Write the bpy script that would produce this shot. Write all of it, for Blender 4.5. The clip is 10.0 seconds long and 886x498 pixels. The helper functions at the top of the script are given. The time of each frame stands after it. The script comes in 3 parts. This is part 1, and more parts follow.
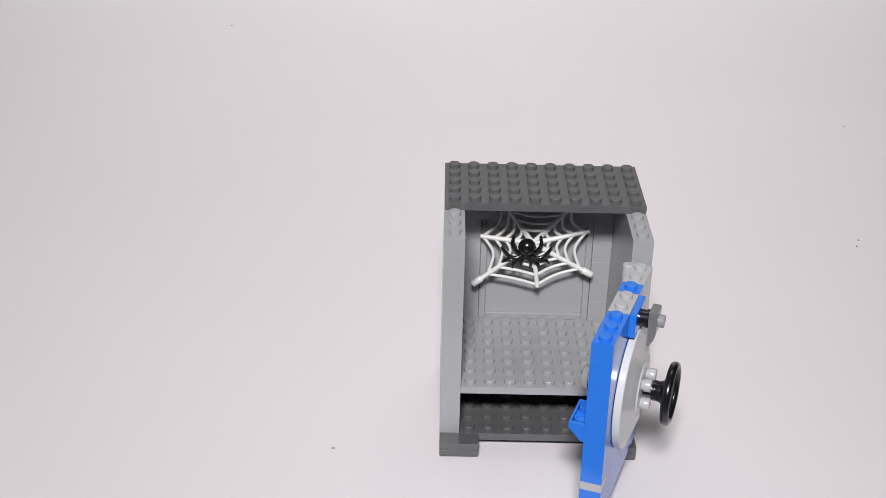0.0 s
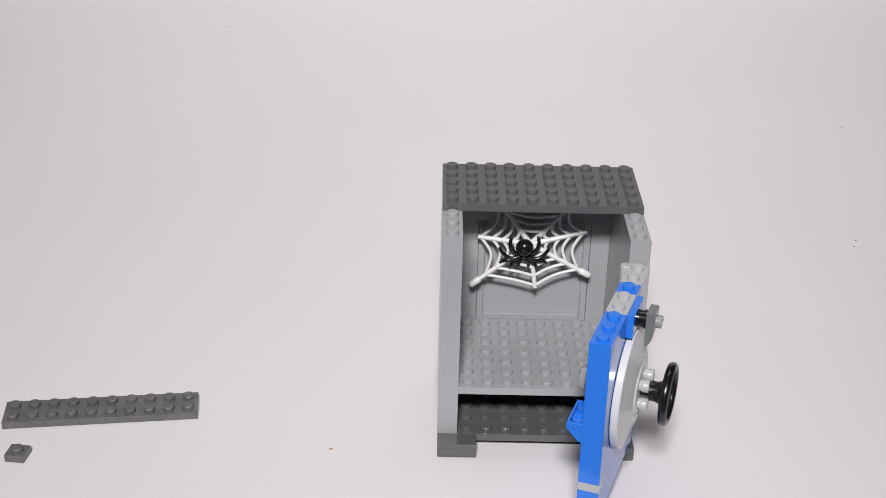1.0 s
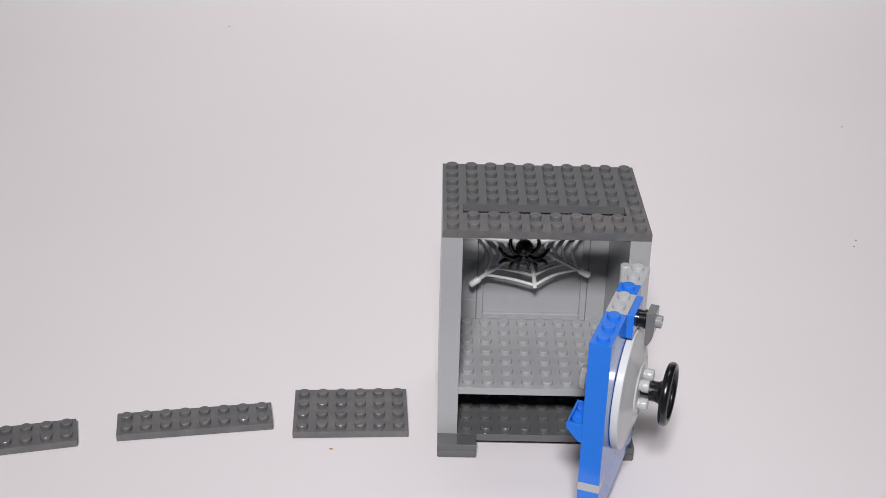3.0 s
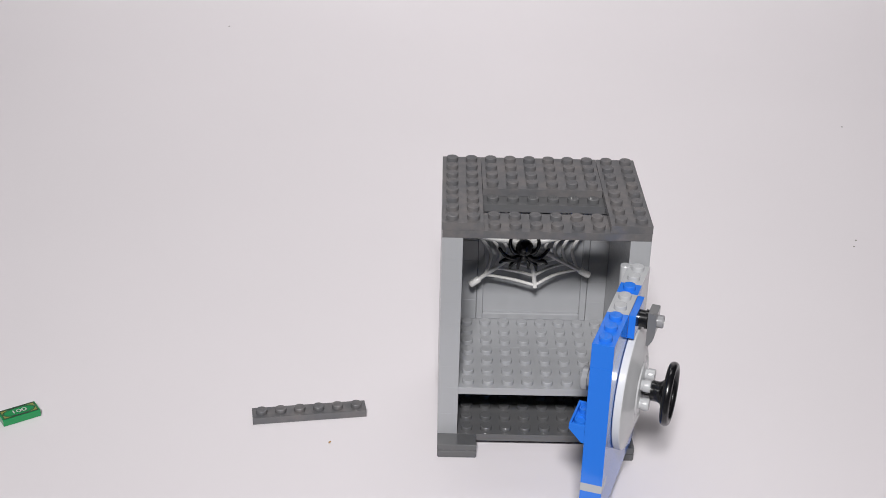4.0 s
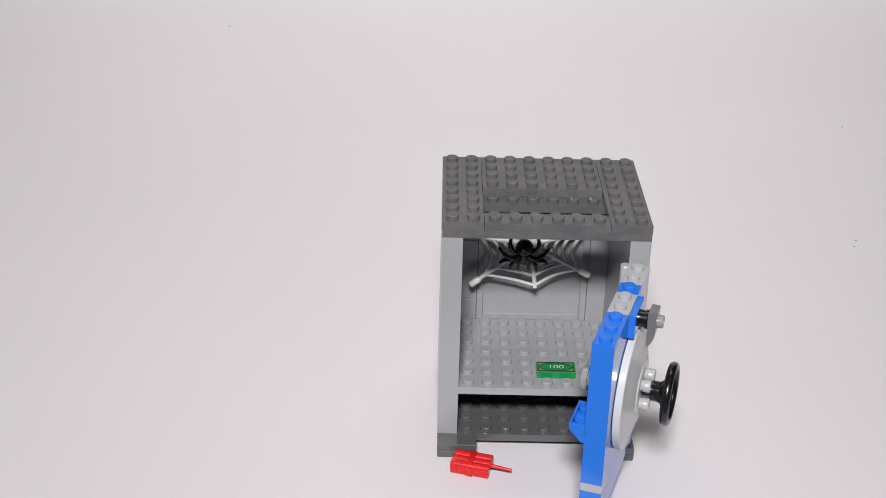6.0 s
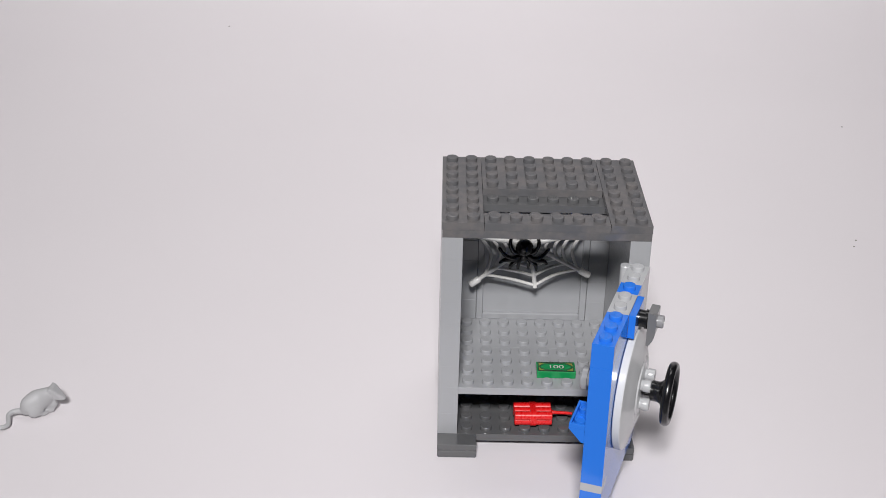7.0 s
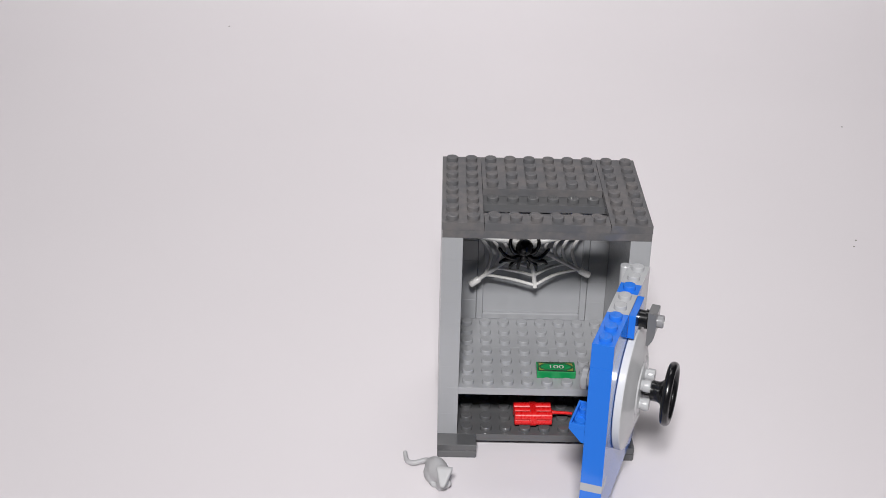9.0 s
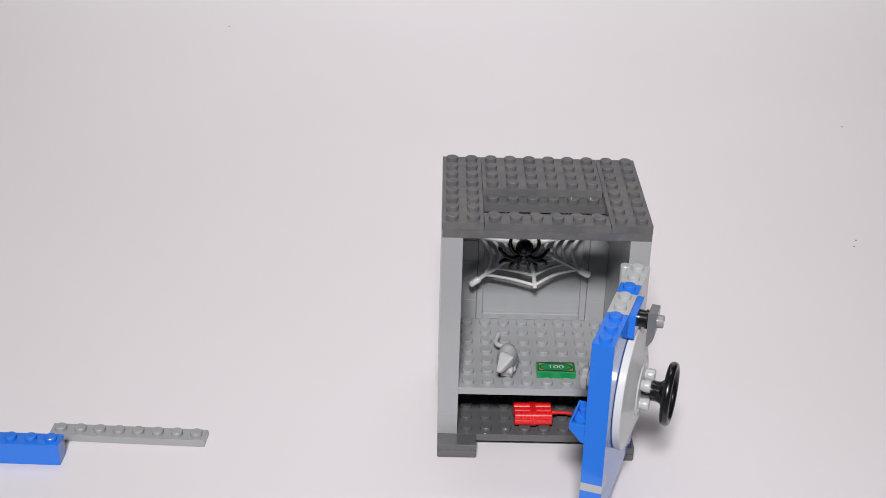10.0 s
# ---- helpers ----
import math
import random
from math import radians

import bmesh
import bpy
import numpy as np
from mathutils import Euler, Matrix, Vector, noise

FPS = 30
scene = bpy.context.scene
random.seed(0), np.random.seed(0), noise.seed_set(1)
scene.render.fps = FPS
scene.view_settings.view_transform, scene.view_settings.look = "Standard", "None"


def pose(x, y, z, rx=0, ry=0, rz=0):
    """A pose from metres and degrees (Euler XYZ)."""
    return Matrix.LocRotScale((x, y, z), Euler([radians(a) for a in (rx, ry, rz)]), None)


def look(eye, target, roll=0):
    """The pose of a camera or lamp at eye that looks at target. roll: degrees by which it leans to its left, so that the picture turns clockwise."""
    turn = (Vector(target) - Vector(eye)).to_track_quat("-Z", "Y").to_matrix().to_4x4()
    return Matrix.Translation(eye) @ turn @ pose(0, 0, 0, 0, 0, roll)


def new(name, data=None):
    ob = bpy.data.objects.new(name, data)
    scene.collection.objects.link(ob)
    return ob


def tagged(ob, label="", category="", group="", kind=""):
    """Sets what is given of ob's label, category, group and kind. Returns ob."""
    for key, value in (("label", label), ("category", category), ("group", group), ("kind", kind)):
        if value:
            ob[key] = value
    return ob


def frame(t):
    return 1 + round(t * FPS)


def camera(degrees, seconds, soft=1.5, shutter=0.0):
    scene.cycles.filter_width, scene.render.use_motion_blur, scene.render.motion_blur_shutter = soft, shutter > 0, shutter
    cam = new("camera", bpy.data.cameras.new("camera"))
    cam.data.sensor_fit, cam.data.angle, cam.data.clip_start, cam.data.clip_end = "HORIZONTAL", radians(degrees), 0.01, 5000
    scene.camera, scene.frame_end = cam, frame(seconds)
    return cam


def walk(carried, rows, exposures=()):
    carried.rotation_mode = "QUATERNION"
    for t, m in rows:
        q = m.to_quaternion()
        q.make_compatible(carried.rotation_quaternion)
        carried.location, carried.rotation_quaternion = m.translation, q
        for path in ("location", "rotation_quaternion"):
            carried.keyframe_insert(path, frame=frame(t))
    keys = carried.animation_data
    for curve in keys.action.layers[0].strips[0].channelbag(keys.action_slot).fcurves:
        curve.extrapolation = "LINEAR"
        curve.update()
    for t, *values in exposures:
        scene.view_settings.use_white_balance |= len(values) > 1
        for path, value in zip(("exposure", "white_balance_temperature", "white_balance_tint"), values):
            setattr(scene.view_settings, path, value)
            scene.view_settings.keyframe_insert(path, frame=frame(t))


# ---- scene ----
# ---- camera ----
MM = 0.001
EYE = Vector((-0.00441, -0.46891, 0.32832))


def aim(yaw, pitch):
    a, b = radians(yaw), radians(pitch)
    return EYE + Vector((math.sin(a) * math.cos(b), math.cos(a) * math.cos(b), math.sin(b)))


cam = camera(35.735, 10.0, soft=0.5)
VIEW_A = look(EYE, aim(0.478, -26.865), 1.462)
VIEW_B = look(EYE, aim(0.588, -26.832), 1.462)
walk(cam, [(0.0, VIEW_A), (7 / 30, VIEW_A), (8 / 30, VIEW_B), (10.0, VIEW_B)],
     exposures=[(0.0, -0.03), (1.0, -0.05), (1.5, -0.09), (2.0, -0.05), (2.5, -0.11), (3.9, -0.04), (10.0, -0.04)])

# ---- world and light ----
world = bpy.data.worlds.new("world")
scene.world = world
world.use_nodes = True
world.node_tree.nodes["Background"].inputs[0].default_value = (0.9, 0.95, 1.0, 1)
world.node_tree.nodes["Background"].inputs[1].default_value = 0.02


def area_lamp(name, eye, target, sx, sy, watts, colour, spread=180):
    data = bpy.data.lights.new(name, "AREA")
    data.shape, data.size, data.size_y, data.energy, data.color = "RECTANGLE", sx, sy, watts, colour
    data.spread = radians(spread)
    ob = new(name, data)
    ob.matrix_world = look(eye, target)
    return ob


# lamp head on a stand behind and above the camera
area_lamp("lamp_head", (-0.07, -0.95, 0.93), (0.045, 0.15, 0.02), 0.20, 0.13, 4.45, (1.0, 0.985, 0.99), 80)
# fill added overhead to brighten the paper's far end, not a known room lamp
area_lamp("far_paper_fill", (0.0, 0.76, 1.56), (0.0, 0.76, 0.0), 1.2, 0.8, 3.2, (1.0, 0.985, 0.99), 66)


# ---- materials ----
def node_material(name):
    m = bpy.data.materials.new(name)
    m.use_nodes = True
    nt = m.node_tree
    return m, nt, nt.nodes["Principled BSDF"]


def plastic(name, colour, rough=0.10, grime=0.06, dust=0.0, even=False):
    """Moulded plastic: slight tone drift, worn gloss, faint waviness and hairline scratches."""
    m, nt, bsdf = node_material(name)
    N, L = nt.nodes.new, nt.links.new
    tex = N("ShaderNodeTexCoord")
    info = N("ShaderNodeObjectInfo")
    place = N("ShaderNodeVectorMath")
    place.operation = "MULTIPLY_ADD"
    place.inputs[1].default_value = (3.1, 2.3, 4.7)
    L(info.outputs["Random"], place.inputs[0])
    L(tex.outputs["Object"], place.inputs[2])
    big = N("ShaderNodeTexNoise")
    big.inputs["Scale"].default_value = 60
    big.inputs["Detail"].default_value = 4
    L(place.outputs[0], big.inputs["Vector"])
    fine = N("ShaderNodeTexNoise")
    fine.inputs["Scale"].default_value = 900
    fine.inputs["Detail"].default_value = 3
    L(place.outputs[0], fine.inputs["Vector"])
    hue = N("ShaderNodeHueSaturation")
    hue.inputs["Color"].default_value = (*colour, 1)
    mix = N("ShaderNodeMath")
    mix.operation = "MULTIPLY_ADD"
    mix.inputs[1].default_value = grime
    mix.inputs[2].default_value = 1.0 - grime * 0.5
    L(big.outputs[0], mix.inputs[0])
    add = N("ShaderNodeMath")
    add.operation = "MULTIPLY_ADD"
    add.inputs[1].default_value = 0.01
    L(info.outputs["Random"], add.inputs[0])
    L(mix.outputs[0], add.inputs[2])
    L(add.outputs[0], hue.inputs["Value"])
    # brownish dust and scuffs that settled in patches
    patch = N("ShaderNodeTexNoise")
    patch.inputs["Scale"].default_value = 110
    patch.inputs["Detail"].default_value = 6
    patch.inputs["Roughness"].default_value = 0.65
    L(place.outputs[0], patch.inputs["Vector"])
    amount = N("ShaderNodeMapRange")
    amount.inputs[1].default_value, amount.inputs[2].default_value = 0.42, 0.72
    amount.inputs[4].default_value = dust
    L(patch.outputs[0], amount.inputs[0])
    film = N("ShaderNodeMixRGB")
    film.inputs[2].default_value = (0.23, 0.195, 0.175, 1)
    L(amount.outputs[0], film.inputs[0])
    L(hue.outputs[0], film.inputs[1])
    L(film.outputs[0], bsdf.inputs["Base Color"])
    r = N("ShaderNodeMapRange")
    r.inputs[1].default_value, r.inputs[2].default_value = 0.35, 0.7
    r.inputs[3].default_value, r.inputs[4].default_value = rough * (0.98 if even else 0.88), rough * (1.03 if even else 1.2)
    L(fine.outputs[0], r.inputs[0])
    L(r.outputs[0], bsdf.inputs["Roughness"])
    wave = N("ShaderNodeTexNoise")
    wave.inputs["Scale"].default_value = 140
    wave.inputs["Detail"].default_value = 2
    L(place.outputs[0], wave.inputs["Vector"])
    bump = N("ShaderNodeBump")
    bump.inputs["Strength"].default_value = 0.002 if even else 0.008
    bump.inputs["Distance"].default_value = 0.0002
    L(wave.outputs[0], bump.inputs["Height"])
    L(bump.outputs[0], bsdf.inputs["Normal"])
    bsdf.inputs["IOR"].default_value = 1.53
    return m


LIGHT_GREY = plastic("light_grey_plastic", (0.297, 0.302, 0.313), 0.21, 0.03)
PALE_GREY = plastic("pale_grey_plastic", (0.385, 0.39, 0.40), 0.12)
DISH_GREY = plastic("satin_pale_grey_plastic", (0.55, 0.555, 0.565), 0.19, 0.01, even=True)
DARK_GREY = plastic("dark_grey_plastic", (0.087, 0.088, 0.091), 0.14, 0.06, 0.06)
WORN_GREY = plastic("worn_dark_grey_plastic", (0.094, 0.094, 0.099), 0.115, 0.12, 0.32)
BLUE = plastic("blue_plastic", (0.020, 0.158, 0.64), 0.10, 0.03)
BLACK = plastic("black_plastic", (0.006, 0.006, 0.007), 0.22)
WHITE = plastic("white_plastic", (0.64, 0.63, 0.612), 0.28, 0.04)
RED = plastic("red_plastic", (0.58, 0.008, 0.009), 0.28)
GREEN = plastic("green_plastic", (0.009, 0.23, 0.068), 0.2)
PRINT_DARK = plastic("dark_print", (0.02, 0.045, 0.025), 0.3)
PRINT_GOLD = plastic("gold_print", (0.24, 0.23, 0.05), 0.3)
PRINT_WHITE = plastic("white_print", (0.50, 0.55, 0.49), 0.3)
MOUSE_GREY = plastic("soft_grey_plastic", (0.37, 0.368, 0.376), 0.55)
STEEL_GREY = plastic("steel_grey_plastic", (0.15, 0.15, 0.154), 0.14)
SILVER = plastic("silver_plastic", (0.24, 0.24, 0.25), 0.22)
CRUMB = plastic("crumb", (0.36, 0.20, 0.06), 0.6)
SPECK = plastic("dust", (0.22, 0.21, 0.20), 0.7)


def paper_material():
    m, nt, bsdf = node_material("white_paper")
    N, L = nt.nodes.new, nt.links.new
    tex = N("ShaderNodeTexCoord")
    big = N("ShaderNodeTexNoise")
    big.inputs["Scale"].default_value = 3
    big.inputs["Detail"].default_value = 3
    L(tex.outputs["Object"], big.inputs["Vector"])
    ramp = N("ShaderNodeValToRGB")
    ramp.color_ramp.elements[0].position, ramp.color_ramp.elements[1].position = 0.3, 0.7
    ramp.color_ramp.elements[0].color = (0.668, 0.634, 0.654, 1)
    ramp.color_ramp.elements[1].color = (0.698, 0.662, 0.683, 1)
    L(big.outputs[0], ramp.inputs[0])
    L(ramp.outputs[0], bsdf.inputs["Base Color"])
    fine = N("ShaderNodeTexNoise")
    fine.inputs["Scale"].default_value = 1500
    fine.inputs["Detail"].default_value = 4
    L(tex.outputs["Object"], fine.inputs["Vector"])
    bump = N("ShaderNodeBump")
    bump.inputs["Strength"].default_value = 0.05
    bump.inputs["Distance"].default_value = 0.0002
    L(fine.outputs[0], bump.inputs["Height"])
    L(bump.outputs[0], bsdf.inputs["Normal"])
    bsdf.inputs["Roughness"].default_value = 0.55
    return m


def wall_paint():
    m, nt, bsdf = node_material("wall_paint")
    N, L = nt.nodes.new, nt.links.new
    tex = N("ShaderNodeTexCoord")
    big = N("ShaderNodeTexNoise")
    big.inputs["Scale"].default_value = 6
    L(tex.outputs["Object"], big.inputs["Vector"])
    ramp = N("ShaderNodeValToRGB")
    ramp.color_ramp.elements[0].color = (0.10, 0.10, 0.105, 1)
    ramp.color_ramp.elements[1].color = (0.12, 0.12, 0.125, 1)
    L(big.outputs[0], ramp.inputs[0])
    L(ramp.outputs[0], bsdf.inputs["Base Color"])
    bsdf.inputs["Roughness"].default_value = 0.8
    return m


PAPER = paper_material()
PAINT = wall_paint()


# ---- mesh helpers (lengths in millimetres) ----
def to_mesh(bm, name, material, smooth=None):
    for v in bm.verts:
        v.co *= MM
    me = bpy.data.meshes.new(name)
    bmesh.ops.recalc_face_normals(bm, faces=bm.faces)
    bm.to_mesh(me)
    bm.free()
    me.materials.append(material)
    if smooth is not None:
        me.polygons.foreach_set("use_smooth", [True] * len(me.polygons))
        me.set_sharp_from_angle(angle=radians(smooth))
    return me


def thing(name, label, category, group="", kind="", m=None):
    ob = tagged(new(name), label, category, group, kind)
    if m is not None:
        ob.matrix_basis = m
    return ob


def link(name, mesh, parent=None, m=None, label=""):
    ob = new(name, mesh)
    ob.parent = parent
    if m is not None:
        ob.matrix_basis = m
    return tagged(ob, label)


def mm_pose(x, y, z, rx=0, ry=0, rz=0):
    return pose(x * MM, y * MM, z * MM, rx, ry, rz)


def add_box(bm, x0, x1, y0, y1, z0, z1, bevel=0.0):
    made = bmesh.ops.create_cube(bm, size=1.0)["verts"]
    for v in made:
        v.co = Vector((x0 + (v.co.x + 0.5) * (x1 - x0), y0 + (v.co.y + 0.5) * (y1 - y0), z0 + (v.co.z + 0.5) * (z1 - z0)))
    if bevel:
        edges = list({e for v in made for e in v.link_edges})
        bmesh.ops.bevel(bm, geom=edges, offset=bevel, segments=1, affect="EDGES")


def add_lathe(bm, profile, m=Matrix(), n=32, close=True):
    """A body of revolution about z: profile is (radius, height) from bottom to top."""
    rings = []
    for r, z in profile:
        rings.append([bm.verts.new(m @ Vector((r * math.cos(2 * math.pi * i / n), r * math.sin(2 * math.pi * i / n), z)))
                      for i in range(n)])
    for a, b in zip(rings, rings[1:]):
        for i in range(n):
            bm.faces.new((a[i], a[(i + 1) % n], b[(i + 1) % n], b[i]))
    if close:
        bm.faces.new(rings[0][::-1])
        bm.faces.new(rings[-1])


def add_tube(bm, points, radii, n=10):
    """A round rod along points, with a radius at each."""
    pts = [Vector(p) for p in points]
    rings = []
    up = Vector((0.13, 0.27, 0.95))
    for i, p in enumerate(pts):
        d = (pts[min(i + 1, len(pts) - 1)] - pts[max(i - 1, 0)]).normalized()
        a = d.cross(up)
        if a.length < 0.05:
            a = d.cross(Vector((1, 0, 0)))
        a.normalize()
        b = d.cross(a)
        r = radii[i] if isinstance(radii, (list, tuple)) else radii
        rings.append([bm.verts.new(p + r * (math.cos(2 * math.pi * k / n) * a + math.sin(2 * math.pi * k / n) * b)) for k in range(n)])
    for a, b in zip(rings, rings[1:]):
        for k in range(n):
            bm.faces.new((a[k], a[(k + 1) % n], b[(k + 1) % n], b[k]))
    bm.faces.new(rings[0][::-1])
    bm.faces.new(rings[-1])


def rounded_path(points, n=5):
    """Points along a smooth curve through the given ones."""
    p = [Vector(q) for q in points]
    p = [p[0] * 2 - p[1]] + p + [p[-1] * 2 - p[-2]]
    out = []
    for a, b, c, d in zip(p, p[1:], p[2:], p[3:]):
        for i in range(n):
            t = i / n
            out.append(0.5 * (2 * b + (c - a) * t + (2 * a - 5 * b + 4 * c - d) * t * t + (3 * b - a - 3 * c + d) * t ** 3))
    return out + [p[-2]]


def ramp_list(values, count):
    """values spread evenly over count steps."""
    out = []
    for i in range(count):
        t = i / (count - 1) * (len(values) - 1)
        k = min(int(t), len(values) - 2)
        out.append(values[k] + (values[k + 1] - values[k]) * (t - k))
    return out


def add_ball(bm, c, r, m=Matrix(), u=24, v=14):
    made = bmesh.ops.create_uvsphere(bm, u_segments=u, v_segments=v, radius=1.0)["verts"]
    for w in made:
        w.co = m @ Vector((c[0] + w.co.x * r[0], c[1] + w.co.y * r[1], c[2] + w.co.z * r[2]))


# ---- toy bricks: 8 mm grid, plates 3.2 mm, bricks 9.6 mm ----
P, B = 3.2, 9.6
STUD = [(2.4, 0.0), (2.4, 1.40), (2.36, 1.55), (2.27, 1.66), (2.12, 1.72)]
cache = {}


def add_stud(bm, x, y, z):
    add_lathe(bm, STUD, Matrix.Translation((x, y, z)), 20)
    # raised maker's mark on the stud, as plain ridges
    for k in range(4):
        a = x - 1.2 + 0.8 * k
        add_ridge(bm, a - 0.22, a - 0.22, y - 0.5, y + 0.45, z + 1.7)
        add_ridge(bm, a - 0.2, a + 0.2, y - 0.5 + 0.9 * (k % 2), y - 0.5 + 0.9 * (k % 2), z + 1.7)


def add_ridge(bm, x0, x1, y0, y1, z):
    """A low ridge with a triangular section, along x or along y."""
    w, h = 0.14, 0.10
    dx, dy = (w, 0) if x0 == x1 else (0, w)
    p = [bm.verts.new(c) for c in ((x0 - dx, y0 - dy, z), (x0 + dx, y0 + dy, z), (x0, y0, z + h),
                                   (x1 - dx, y1 - dy, z), (x1 + dx, y1 + dy, z), (x1, y1, z + h))]
    for f in ((0, 3, 5, 2), (1, 2, 5, 4), (0, 2, 1), (3, 4, 5), (0, 1, 4, 3)):
        bm.faces.new([p[i] for i in f])


def brick_mesh(nx, ny, h, material, studs=True, bare=()):
    """A brick or plate of nx by ny studs, its lower left front corner at the origin."""
    key = (nx, ny, h, material.name, studs, bare)
    if key not in cache:
        bm = bmesh.new()
        g = 0.015
        if studs:
            add_box(bm, g, nx * 8 - g, g, ny * 8 - g, 0.02, h - 0.02, 0.055)
        elif h == P and ny < 3 and nx < 3:
            add_box(bm, 0.35, nx * 8 - 0.35, 0.35, ny * 8 - 0.35, 0.02, 0.5)
            add_box(bm, g, nx * 8 - g, g, ny * 8 - g, 0.42, h - 0.02, 0.26)
        else:
            add_box(bm, 0.008, nx * 8 - 0.008, 0.008, ny * 8 - 0.008, 0.005, h - 0.005, 0.13 if nx == ny == 1 and h == B else 0.03)
        if studs:
            for i in range(nx):
                for j in range(ny):
                    if (i, j) not in bare:
                        add_stud(bm, i * 8 + 4, j * 8 + 4, h - 0.02)
        cache[key] = to_mesh(bm, "brick", material, 19)
    return cache[key]


def brick(parent, name, nx, ny, h, x, y, z, material, studs=True, bare=(), label=""):
    return link(name, brick_mesh(nx, ny, h, material, studs, bare), parent, mm_pose(x, y, z), label)


# ---- the setting ----
def setting():
    # sheet of white paper: flat, then a wide cove that rises behind
    profile = [(-0.10, 0.0), (-0.099, 0.0), (0.0, 0.0), (0.55, 0.0)]
    r = 0.45
    for k in range(1, 13):
        a = radians(90 * k / 12)
        profile.append((0.55 + r * math.sin(a), r - r * math.cos(a)))
    profile.append((1.0, 0.8))
    bm = bmesh.new()
    xs = [-0.75 + 1.5 * i / 12 for i in range(13)]
    grid = [[bm.verts.new((x, y, z)) for x in xs] for y, z in profile]
    for a, b in zip(grid, grid[1:]):
        for i in range(12):
            bm.faces.new((a[i], a[i + 1], b[i + 1], b[i]))
    bmesh.ops.scale(bm, vec=(1000, 1000, 1000), verts=bm.verts)
    me = to_mesh(bm, "paper", PAPER, 40)
    ob = tagged(new("backdrop", me), "seamless white paper sheet curving up behind", "backdrop", kind="structure")
    solid = ob.modifiers.new("thickness", "SOLIDIFY")
    solid.thickness, solid.offset = 0.0015, 1.0
    for nm, box in (("wall_north", (-1200, 1200, 1160, 1200, -10, 1600)), ("wall_south", (-1200, 1200, -1200, -1160, -10, 1600)),
                    ("wall_east", (1200, 1240, -1200, 1200, -10, 1600)), ("wall_west", (-1240, -1200, -1200, 1200, -10, 1600)),
                    ("ceiling", (-1240, 1240, -1200, 1200, 1600, 1640)), ("floor", (-1240, 1240, -1200, 1200, -50, -2))):
        bm = bmesh.new()
        add_box(bm, *box)
        tagged(new(nm, to_mesh(bm, nm, PAINT)), "plain grey painted surface of the room", nm.split("_")[0], kind="structure")


setting()


# ---- the safe ----
safe = thing("toy_safe", "grey brick toy safe with an open blue door on white paper", "toy safe")


def foot(x, y, tile_side):
    brick(safe, "foot_plate", 2, 2, P, x, y, 0, DARK_GREY, False)
    if tile_side:
        brick(safe, "foot_tile", 2, 1, P, x, y, P, DARK_GREY, False)


def safe_body():
    foot(0, -8, True)
    foot(64, -8, True)
    foot(0, 48, False)
    foot(64, 48, False)
    # bottom floor: a 10 x 8 plate, and the light shelf above
    brick(safe, "bottom_plate", 10, 8, P, 0, 0, P, DARK_GREY, True,
          tuple((i, j) for i in range(10) for j in range(8) if i in (0, 9) or j == 7), "dark grey studded bottom plate")
    shelf_z = 2 * P + 2 * B
    brick(safe, "shelf_plate", 8, 4, P, 8, 0, shelf_z, LIGHT_GREY, label="light grey studded shelf plate")
    brick(safe, "shelf_plate", 8, 4, P, 8, 32, shelf_z, LIGHT_GREY, True, tuple((i, 3) for i in range(8)), "light grey studded shelf plate")
    courses = [2 * P, 2 * P + B]
    upper = [shelf_z + P + B * k for k in range(7)]
    # side walls, laid in bond
    for k, z in enumerate(courses + upper):
        top = k == 8
        runs = ((0, 4), (4, 4)) if k % 2 else ((0, 2), (2, 4), (6, 2))
        if top:
            runs = ((0, 3), (3, 5))
        for y, n in runs:
            brick(safe, "wall_brick", 1, n, B, 0, y * 8, z, LIGHT_GREY, top and y == 0)
        for y, n in runs:
            brick(safe, "wall_brick", 1, n, B, 72, y * 8, z, LIGHT_GREY, top and y == 0)
    brick(safe, "wall_plate", 1, 8, P, 0, 0, shelf_z, LIGHT_GREY, False)
    brick(safe, "wall_plate", 1, 8, P, 72, 0, shelf_z, LIGHT_GREY, False)
    # back wall: brick columns either side of a moulded panel
    for z in courses:
        brick(safe, "wall_brick", 4, 1, B, 8, 56, z, LIGHT_GREY, False)
        brick(safe, "wall_brick", 4, 1, B, 40, 56, z, LIGHT_GREY, False)
    for k, z in enumerate(upper):
        if k < 5:
            brick(safe, "wall_brick", 1, 1, B, 8, 56, z, LIGHT_GREY, False)
            brick(safe, "wall_brick", 1, 1, B, 64, 56, z, LIGHT_GREY, False)
        else:
            brick(safe, "wall_brick", 4, 1, B, 8, 56, z, LIGHT_GREY, False)
            brick(safe, "wall_brick", 4, 1, B, 40, 56, z, LIGHT_GREY, False)
    bm = bmesh.new()
    z0, z1 = upper[0], upper[5]
    add_box(bm, 18.5, 61.5, 58.2, 63.9, z0 + 2, z1 - 2)
    link("back_panel", to_mesh(bm, "back_panel", LIGHT_GREY, 35), safe, label="light grey moulded panel")
    for box in ((16.1, 18.9, z0, z1), (61.1, 63.9, z0, z1), (18.9, 61.1, z0, z0 + 3.0), (18.9, 61.1, z1 - 3.0, z1)):
        bm = bmesh.new()
        add_box(bm, box[0], box[1], 56.1, 63.8, box[2], box[3], 0.3)
        link("panel_rail", to_mesh(bm, "panel_rail", LIGHT_GREY, 20), safe)
    # first roof layer over the back five rows
    brick(safe, "roof_plate", 10, 5, P, 0, 24, 96, DARK_GREY, label="dark grey studded roof plate")


safe_body()

